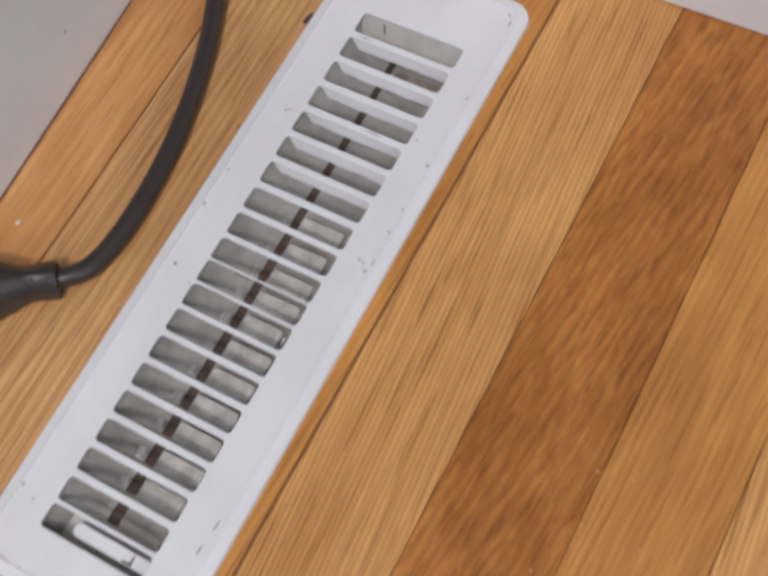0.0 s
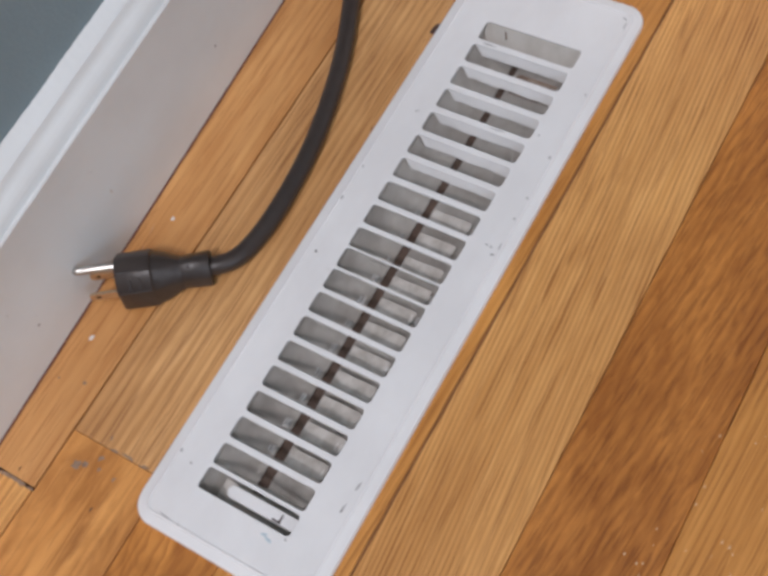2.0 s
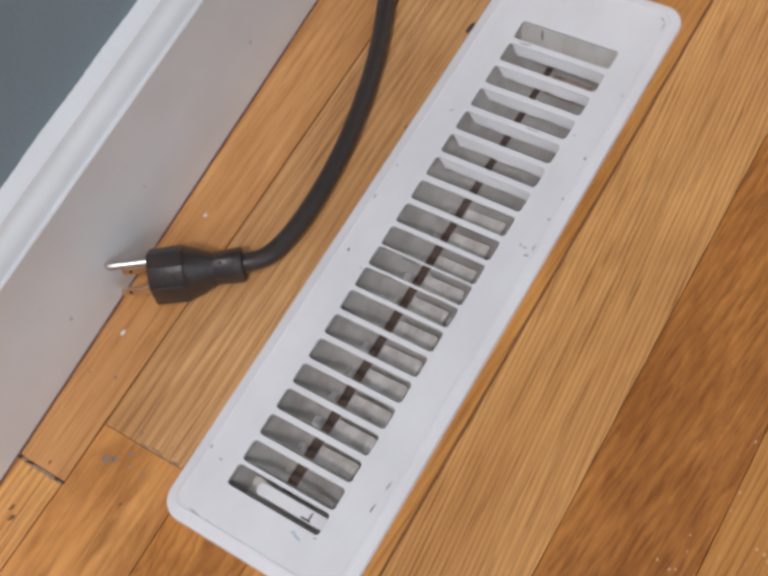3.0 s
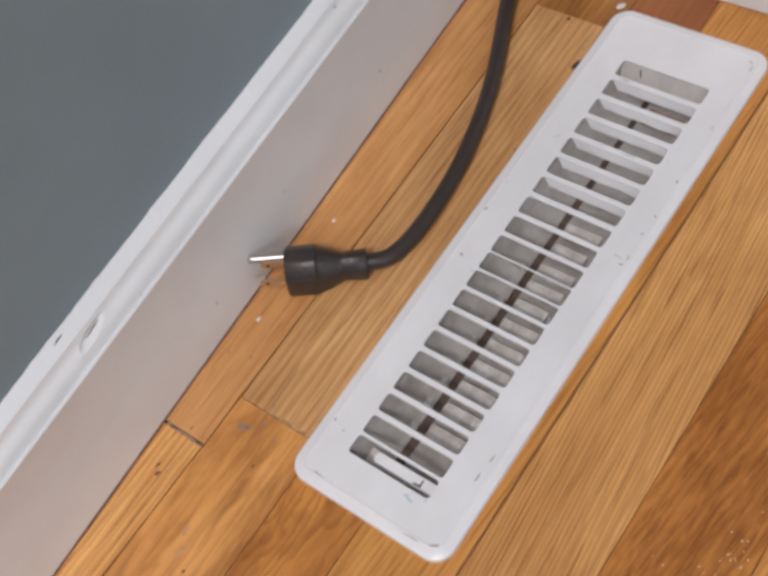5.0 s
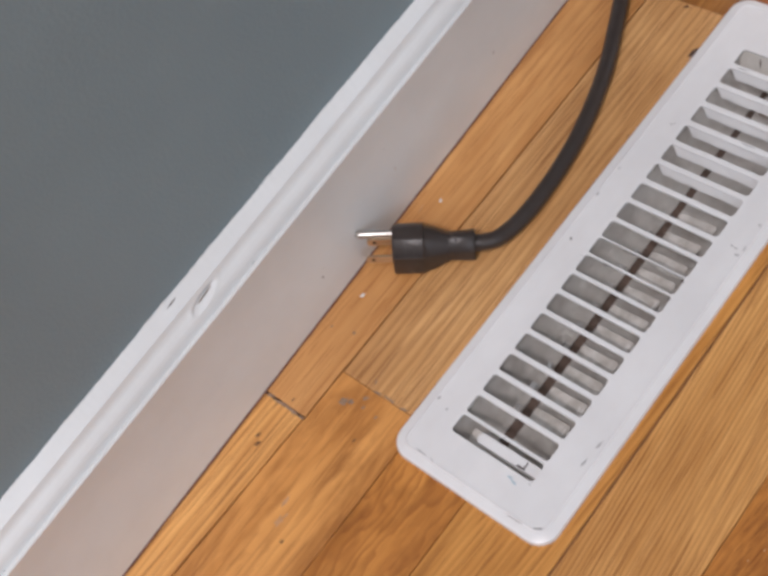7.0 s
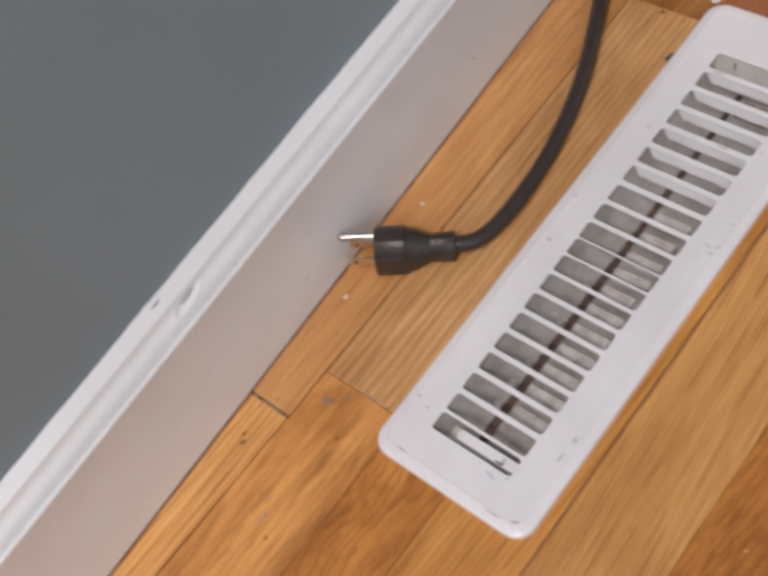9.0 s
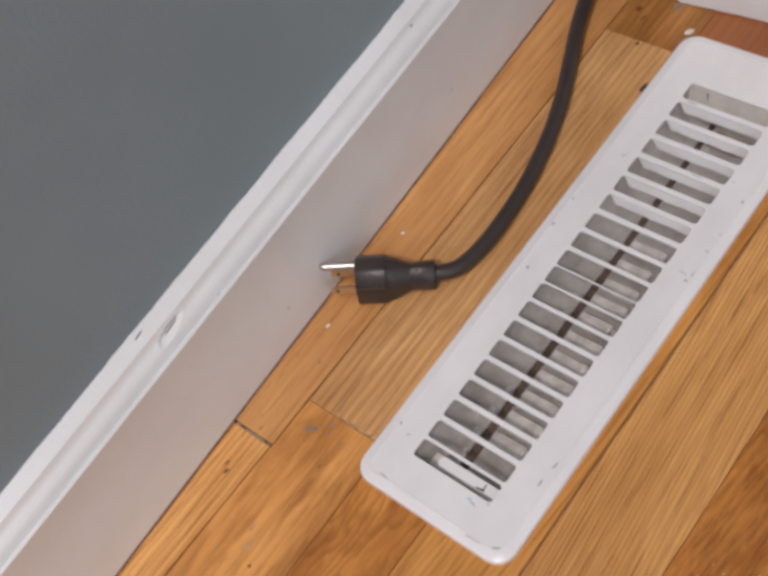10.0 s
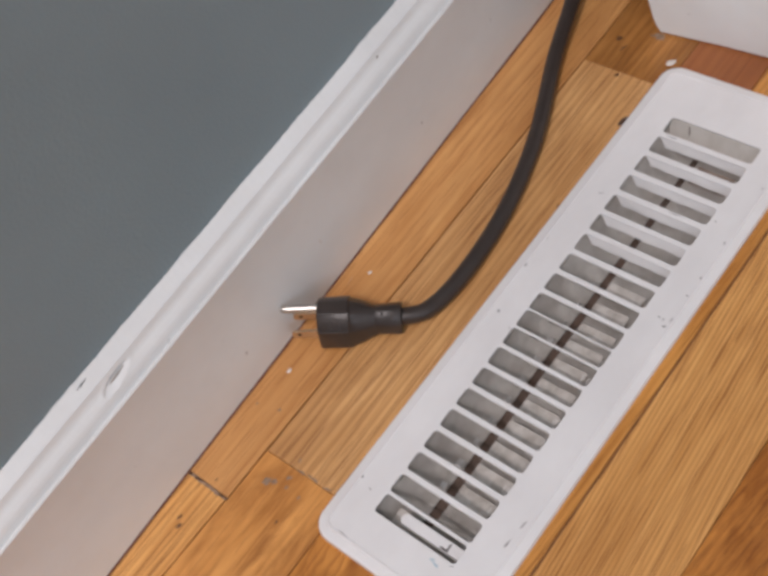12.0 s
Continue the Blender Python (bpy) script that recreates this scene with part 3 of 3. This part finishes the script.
lever = part("thumb_lever", bm, REGISTER_PAINT, register, "white rounded damper lever", smooth=True)
bm = bmesh.new()
box(bm, 0.1510, 0.1560, 0.0452, 0.0462, 0.0002, 0.0010)
box(bm, 0.1548, 0.1556, 0.0452, 0.0500, 0.0002, 0.0010)
part("crack", bm, CHIP, lever)
# duct under it, shallow and coloured lighter so haze over the gap is painted in
bm = bmesh.new()
for a in ((HOLE[0] - 0.004, HOLE[0] - 0.003, HOLE[2], HOLE[3]), (HOLE[1] + 0.003, HOLE[1] + 0.004, HOLE[2], HOLE[3]), (HOLE[0] - 0.004, HOLE[1] + 0.004, HOLE[2] - 0.004, HOLE[2] - 0.003), (HOLE[0] - 0.004, HOLE[1] + 0.004, HOLE[3] + 0.003, HOLE[3] + 0.004)):
    box(bm, a[0], a[1], a[2], a[3], -0.0602, -0.0580)
box(bm, HOLE[0] - 0.004, HOLE[1] + 0.004, HOLE[2] - 0.004, HOLE[3] + 0.004, -0.064, -0.060)
tagged(part("air_duct", bm, DUCT_METAL), "sheet-metal air duct below the register, coloured lighter to lift the gap", "duct", kind="structure")

# ---- power cord ----
cord = thing("power_cord", "black rubber power cord with three-prong plug on the floor", "power cord")
FRONT = Vector((0.0092, 0.1160, 0.0166))
NECK = Vector((0.0492, 0.1472, 0.0086))
AX = (NECK - FRONT).normalized()
SIDE = Vector((0, 0, 1)).cross(AX).normalized()
UP = AX.cross(SIDE).normalized()


def on_plug(s, u, v):
    """A point s along the plug from its front, u to its far side, v up."""
    return FRONT + AX * s + SIDE * u + UP * v


def section(s, w, top, bottom, round_top):
    """A D-shaped section: flat below, chamfered towards the earth pin."""
    r = min(w / 2 * 0.98, round_top)
    corner = [(w / 2, top - r - 0.0008), (w / 2 - 0.0005, top - r + 0.0006), (w / 2 - r + 0.0006, top - 0.0005), (w / 2 - r - 0.0008, top)]
    pts = corner + [(-u, v) for u, v in corner[::-1]]
    rb = 0.0022
    for cu, a0 in ((-(w / 2 - rb), 180), (w / 2 - rb, 270)):
        for i in range(4):
            a = radians(a0 + 90 * i / 3)
            pts.append((cu + rb * math.cos(a), -bottom + rb + rb * math.sin(a)))
    return [on_plug(s, u, v) for u, v in pts]


bm = bmesh.new()
loft(bm, [section(0.0, 0.0245, 0.0132, 0.0135, 0.0082), section(0.0007, 0.0256, 0.0138, 0.0142, 0.0088), section(0.0188, 0.0262, 0.0138, 0.0142, 0.0088), section(0.0196, 0.0250, 0.0124, 0.0136, 0.0085),
          section(0.0255, 0.0220, 0.0112, 0.0122, 0.0080), section(0.0315, 0.0175, 0.0095, 0.0098, 0.0075), section(0.0345, 0.0162, 0.0085, 0.0085, 0.0070)])
body = part("plug_body", bm, RUBBER, cord, "moulded black rubber plug", smooth=True)
SLANT = math.sqrt(0.5)
for s in (0.0075, 0.0130):
    bm = bmesh.new()
    rings = []
    for h in (-0.0006, 0.0007):
        rings.append([on_plug(s + q, -0.0086 - (h - v) * SLANT, 0.0094 + (h + v) * SLANT) for q, v in round_rect(-0.0005, 0.0005, -0.0050, 0.0010, 0.0004, 2)])
    loft(bm, rings)
    part("grip_rib", bm, RUBBER, body)
for v0 in (-0.0058, 0.0058):
    bm = bmesh.new()
    loft(bm, [[on_plug(s, -0.0086 - (h - v0 - dv) * SLANT, 0.0094 + (h + v0 + dv) * SLANT) for dv, h in ((-0.0009, -0.0006), (-0.0004, 0.0009), (0.0004, 0.0009), (0.0009, -0.0006))] for s in (0.0012, 0.0186)])
    part("grip_edge", bm, RUBBER, body)
bm = bmesh.new()
loft(bm, [section(0.0335, 0.0150, 0.0078, 0.0078, 0.0060), section(0.0345, 0.0160, 0.0082, 0.0082, 0.0064), section(0.0490, 0.0176, 0.0094, 0.0080, 0.0070), section(0.0500, 0.0164, 0.0088, 0.0074, 0.0066)])
relief = part("strain_relief", bm, RUBBER, cord, smooth=True)
# near-black discs painting the shade inside the relief's holes
bm = bmesh.new()
for s in (0.0385, 0.0438):
    rings = []
    for h in (-0.0006, 0.0004):
        c = [(0.0009 * math.cos(2 * math.pi * i / 8), 0.0009 * math.sin(2 * math.pi * i / 8)) for i in range(8)]
        rings.append([on_plug(s + q, -0.0024 - (h - v) * SLANT, 0.0074 + (h + v) * SLANT) for q, v in c])
    loft(bm, rings)
part("relief_hole", bm, HOLE_SHADE, relief)

bm = bmesh.new()
rings = []
for s, r in ((0.001, 0.0024), (-0.0195, 0.0024), (-0.0212, 0.0021), (-0.0223, 0.0013), (-0.0227, 0.0004)):
    rings.append([on_plug(s, 0.0020 + r * math.cos(q), 0.0100 + r * math.sin(q)) for q in [2 * math.pi * i / 16 for i in range(16)]])
loft(bm, rings)
part("earth_pin", bm, PIN_METAL, cord, "round nickel earth pin", smooth=True)
for u in (-0.00635, 0.00635):
    bm = bmesh.new()
    shape = [(0.001, -0.0032), (-0.0150, -0.0032), (-0.0170, -0.0018), (-0.0170, 0.0018), (-0.0150, 0.0032), (0.001, 0.0032)]
    loft(bm, [[on_plug(s, u + du, v - 0.0050) for s, v in shape] for du in (-0.00075, 0.00075)])
    blade = part("blade", bm, BLADE_METAL, cord, "flat nickel-brass blade")
    # near-black plug painting the blade's hole as shade
    bm = bmesh.new()
    loft(bm, [[on_plug(-0.0125 + 0.0013 * math.cos(q), u + du, -0.0050 + 0.0013 * math.sin(q)) for q in [2 * math.pi * i / 12 for i in range(12)]] for du in (-0.0008, 0.0008)])
    part("blade_hole", bm, HOLE_SHADE, blade)

CORD_R = 0.0053
way = [NECK - AX * 0.006, NECK + AX * 0.003, Vector((0.0577, 0.1580, 0.0066)), Vector((0.0608, 0.1730, 0.0056)), Vector((0.0616, 0.194, 0.0056)), Vector((0.0596, 0.222, 0.0056)), Vector((0.0551, 0.249, 0.0056)),
       Vector((0.0480, 0.277, 0.0056)), Vector((0.0385, 0.305, 0.0058)), Vector((0.0260, 0.334, 0.0065)), Vector((0.0140, 0.362, 0.0080)), Vector((0.0030, 0.395, 0.0110)), Vector((-0.0060, 0.425, 0.0130)), Vector((-0.0130, 0.47, 0.0120)),
       Vector((-0.0170, 0.55, 0.0070)), Vector((-0.0200, 0.70, 0.0056)), Vector((-0.0200, 1.0, 0.0056))]


def smooth_way(pts, per=8):
    out = []
    for i in range(len(pts) - 1):
        p0, p1, p2, p3 = pts[max(i - 1, 0)], pts[i], pts[i + 1], pts[min(i + 2, len(pts) - 1)]
        for k in range(per):
            t = k / per
            out.append(0.5 * ((2 * p1) + (p2 - p0) * t + (2 * p0 - 5 * p1 + 4 * p2 - p3) * t * t + (3 * p1 - p0 - 3 * p2 + p3) * t ** 3))
    return out + [pts[-1]]


line = smooth_way(way)
bm = bmesh.new()
rings = []
for i, p in enumerate(line):
    d = (line[min(i + 1, len(line) - 1)] - line[max(i - 1, 0)]).normalized()
    s = Vector((0, 0, 1)).cross(d).normalized()
    n = d.cross(s)
    rings.append([p + CORD_R * (s * math.cos(q) + n * math.sin(q)) for q in [2 * math.pi * j / 20 for j in range(20)]])
loft(bm, rings)
part("cable", bm, RUBBER, cord, smooth=True)

# ---- small marks ----
def fleck(name, mat, spots, parent, rough=0.35):
    """Flat flecks as parts of what carries them. Each spot: x, y, z, half width, half length, turn."""
    for k, (x, y, z, rx, ry, turn) in enumerate(spots):
        bm = bmesh.new()
        blob(bm, x, y, z, rx, ry, turn, rough, 0.00012, seed=k * 31 + int(abs(x) * 9973))
        part(name, bm, mat, parent)


def scuff(spots, mat):
    """Marks on the baseboard. Each spot: inset x, along y, height z, half length, half height, lean."""
    for k, (x, y, z, ry, rz, lean) in enumerate(spots):
        bm = bmesh.new()
        blob(bm, 0, 0, 0, ry, rz, lean, 0.3, 0.0001, seed=k * 17 + 5)
        bmesh.ops.transform(bm, matrix=Matrix(((0, 0, 1, x), (1, 0, 0, y), (0, 1, 0, z), (0, 0, 0, 1))), verts=bm.verts)
        part("scuff", bm, mat, baseboard)


for x, y, rx, ry, turn in ((0.0045, 0.1645, 0.0012, 0.0014, 20), (0.0048, 0.0832, 0.0014, 0.0016, -30), (0.0822, 0.3955, 0.0034, 0.0026, 30), (0.0180, 0.4370, 0.0016, 0.0007, 40)):
    bm = bmesh.new()
    blob(bm, x, y, 0, rx, ry, turn, 0.35, 0.0004, seed=int(x * 9000))
    tagged(part("paint_drop", bm, PALE_PAINT_GLINT), "pale dried paint drop on the oak floor", "paint drop", group="paint drops on the floor")

FACE = TOP - 0.00002
fleck("rust_spot", RUST, [(0.0832, 0.3375, 0.0024, 0.0024, 0.0046, -12), (0.0843, 0.3835, 0.0016, 0.0007, 0.0030, -8), (0.0858, 0.3895, 0.0012, 0.0006, 0.0024, -40)], register)
fleck("rust_scratch", RUST, [(0.1225, 0.3490, 0.0008, 0.0004, 0.0040, 28)], register)
fleck("paint_chip", CHIP, [
    (0.117, 0.0205, FACE, 0.0058, 0.0003, -6), (0.1812, 0.0660, FACE, 0.0004, 0.0028, -8), (0.1895, 0.0550, 0.0026, 0.0003, 0.0014, 0),
    (0.1905, 0.0920, 0.0024, 0.0003, 0.0011, 0), (0.1775, 0.2215, FACE, 0.0008, 0.0004, 0), (0.1800, 0.2210, FACE, 0.0009, 0.0004, 10), (0.1828, 0.2172, FACE, 0.0012, 0.0004, 15),
    (0.1842, 0.2550, FACE, 0.0005, 0.0006, 0), (0.1836, 0.2410, FACE, 0.0008, 0.0003, 0), (0.1838, 0.2820, FACE, 0.0005, 0.0011, 10), (0.1010, 0.2805, FACE, 0.0005, 0.0004, 0), (0.1025, 0.2815, FACE, 0.0007, 0.0003, 0),
    (0.0950, 0.1800, FACE, 0.0006, 0.0009, 30), (0.1075, 0.1735, FACE, 0.0004, 0.0004, 0), (0.0915, 0.2370, FACE, 0.0004, 0.0006, 0), (0.1640, 0.0400, FACE, 0.0008, 0.0003, 30),
    (0.1300, 0.1883, FACE, 0.0050, 0.00022, 2), (0.1230, 0.1752, FACE, 0.0036, 0.00022, 2), (0.1500, 0.2870, FACE, 0.0045, 0.0002, 2), (0.1180, 0.3372, FACE, 0.0038, 0.0003, 2)], register)
fleck("grey_smudge", SMUDGE, [
    (0.0905, 0.0535, FACE, 0.0008, 0.0011, 20),
    (0.1025, 0.0215, FACE, 0.0045, 0.0003, -6), (0.0990, 0.0500, FACE, 0.0007, 0.0006, 0), (0.1825, 0.0790, FACE, 0.0005, 0.0026, -10), (0.1843, 0.2230, FACE, 0.0004, 0.0020, 0), (0.1838, 0.3260, FACE, 0.0005, 0.0008, 0),
    (0.1720, 0.2930, FACE, 0.0005, 0.0006, 0), (0.0900, 0.2150, FACE, 0.0012, 0.0016, 20), (0.1815, 0.3815, FACE, 0.0022, 0.0004, -35), (0.1838, 0.3765, FACE, 0.0004, 0.0026, 0), (0.1700, 0.0195, FACE, 0.0060, 0.0003, 4), (0.1826, 0.0228, FACE, 0.0026, 0.0006, 28), (0.1806, 0.0216, FACE, 0.0010, 0.0005, 10)], register)
# pale flecks painting the glints on the damper blades
fleck("glint_fleck", PALE_PAINT_GLINT, [(0.1265 + 0.0012 * math.sin(k * 2.1), t - 0.0045 + 0.002 * math.cos(k * 1.7), -0.0122, 0.0008 + 0.0004 * math.sin(k), 0.0016, 20 * math.sin(k)) for k, t in enumerate(SLOT_TOPS[1:11])], register)
fleck("glint_fleck", PALE_PAINT_GLINT, [(0.1605 + 0.0014 * math.sin(k * 1.3), t - 0.004, -0.0088, 0.0004, 0.0022, 4) for k, t in enumerate(SLOT_TOPS[1:9])], register)
fleck("blue_smear", BLUE_SMEAR, [(0.1560, 0.0360, FACE, 0.0026, 0.0009, -12), (0.1530, 0.0372, FACE, 0.0018, 0.0006, 25)], register)

fleck("filler_patch", FILLER, [
    (0.0410, 0.0215, -0.0002, 0.0028, 0.0022, 20), (0.0455, 0.0240, -0.0002, 0.0016, 0.0022, 0), (0.0515, 0.0300, -0.0002, 0.0010, 0.0020, -30), (0.0560, 0.0370, -0.0001, 0.0030, 0.0008, 0), (0.0650, 0.0375, -0.0001, 0.0042, 0.0009, -4),
    (0.0760, 0.0372, -0.0001, 0.0030, 0.0008, 8), (0.0090, -0.0006, -0.0004, 0.0055, 0.0013, 4), (0.0185, -0.0008, -0.0004, 0.0045, 0.0011, -4), (0.0000, -0.0004, -0.0004, 0.0030, 0.0012, 20), (0.0255, -0.0006, -0.0004, 0.0022, 0.0009, 0),
    (0.0630, 0.4130, -0.0002, 0.0045, 0.0022, 10), (0.0505, 0.0417, -0.0001, 0.0009, 0.0016, 30), (0.0542, 0.0249, -0.0003, 0.0013, 0.0012, 20), (0.0646, 0.0241, -0.0003, 0.0012, 0.0017, -20),
    (0.0174, 0.0599, -0.0001, 0.0010, 0.0014, 15), (0.0020, 0.0561, -0.0001, 0.0008, 0.0012, 0)], floor, 0.5)
fleck("knot", DARK_MARK, [
    (0.0105, -0.0240, -0.0003, 0.0007, 0.0022, -14), (0.0140, -0.0280, -0.0003, 0.0010, 0.0023, -14), (0.0630, 0.0060, -0.0002, 0.0006, 0.0016, -10), (0.0140, 0.0050, 0, 0.0005, 0.0015, -10), (0.0670, -0.0640, -0.0002, 0.0008, 0.0012, 0),
    (0.0395, 0.4010, -0.0002, 0.0016, 0.0026, 20), (0.0465, 0.3945, -0.0002, 0.0008, 0.0034, -20), (0.0560, 0.3715, 0, 0.0018, 0.0015, 0), (0.0810, 0.2630, 0, 0.0005, 0.0012, 0)], floor)
fleck("pale_scuff", PALE_SCUFF, [(-0.0010, 0.1400, 0, 0.0005, 0.0045, 10), (-0.0030, 0.1530, 0, 0.0004, 0.0040, 12), (0.0580, -0.0560, -0.0002, 0.0020, 0.0050, -8), (0.0530, -0.0450, -0.0002, 0.0010, 0.0035, 5)], floor, 0.6)

scuff([(0.0001, 0.2600, 0.0330, 0.0006, 0.0011, 0), (0.0001, 0.0720, 0.0283, 0.0008, 0.0009, 0)], SMUDGE)
scuff([(0.0001, 0.1521, 0.0393, 0.0006, 0.0016, 0)], PALE_PAINT_GLINT)
scuff([(-0.0089, 0.2515, 0.0979, 0.0007, 0.0010, 0), (-0.0150, -0.0060, 0.1052, 0.0034, 0.0006, 8)], CHIP)
scuff([(-0.0086, 0.0085, 0.0957, 0.0070, 0.0006, 8)], GOUGE_WOOD)

# Pale glossy beads added on the open floor to paint its glints.
random.seed(41)
bm = bmesh.new()
clusters = [(0.306, 0.076, 0.003, 0.014, 26), (0.316, 0.100, 0.003, 0.012, 14), (0.345, 0.070, 0.010, 0.030, 20), (0.290, 0.030, 0.012, 0.024, 16), (0.335, 0.150, 0.012, 0.040, 14)]
for cx, cy, sx, sy, count in clusters:
    for i in range(count):
        px, py, r = random.gauss(cx, sx), random.gauss(cy, sy), random.uniform(0.0002, 0.0005)
        rings = []
        for f, h in ((1.0, 0.0001), (0.85, 0.00032), (0.45, 0.00052)):
            rings.append([(px + f * r * math.cos(q), py + 1.7 * f * r * math.sin(q), h * r / 0.0005) for q in [2 * math.pi * j / 8 for j in range(8)]])
        loft(bm, rings)
tagged(part("varnish_bead", bm, BEAD_GLINT, floor, "small pale glossy beads painting floor glints", smooth=True), kind="stuff")
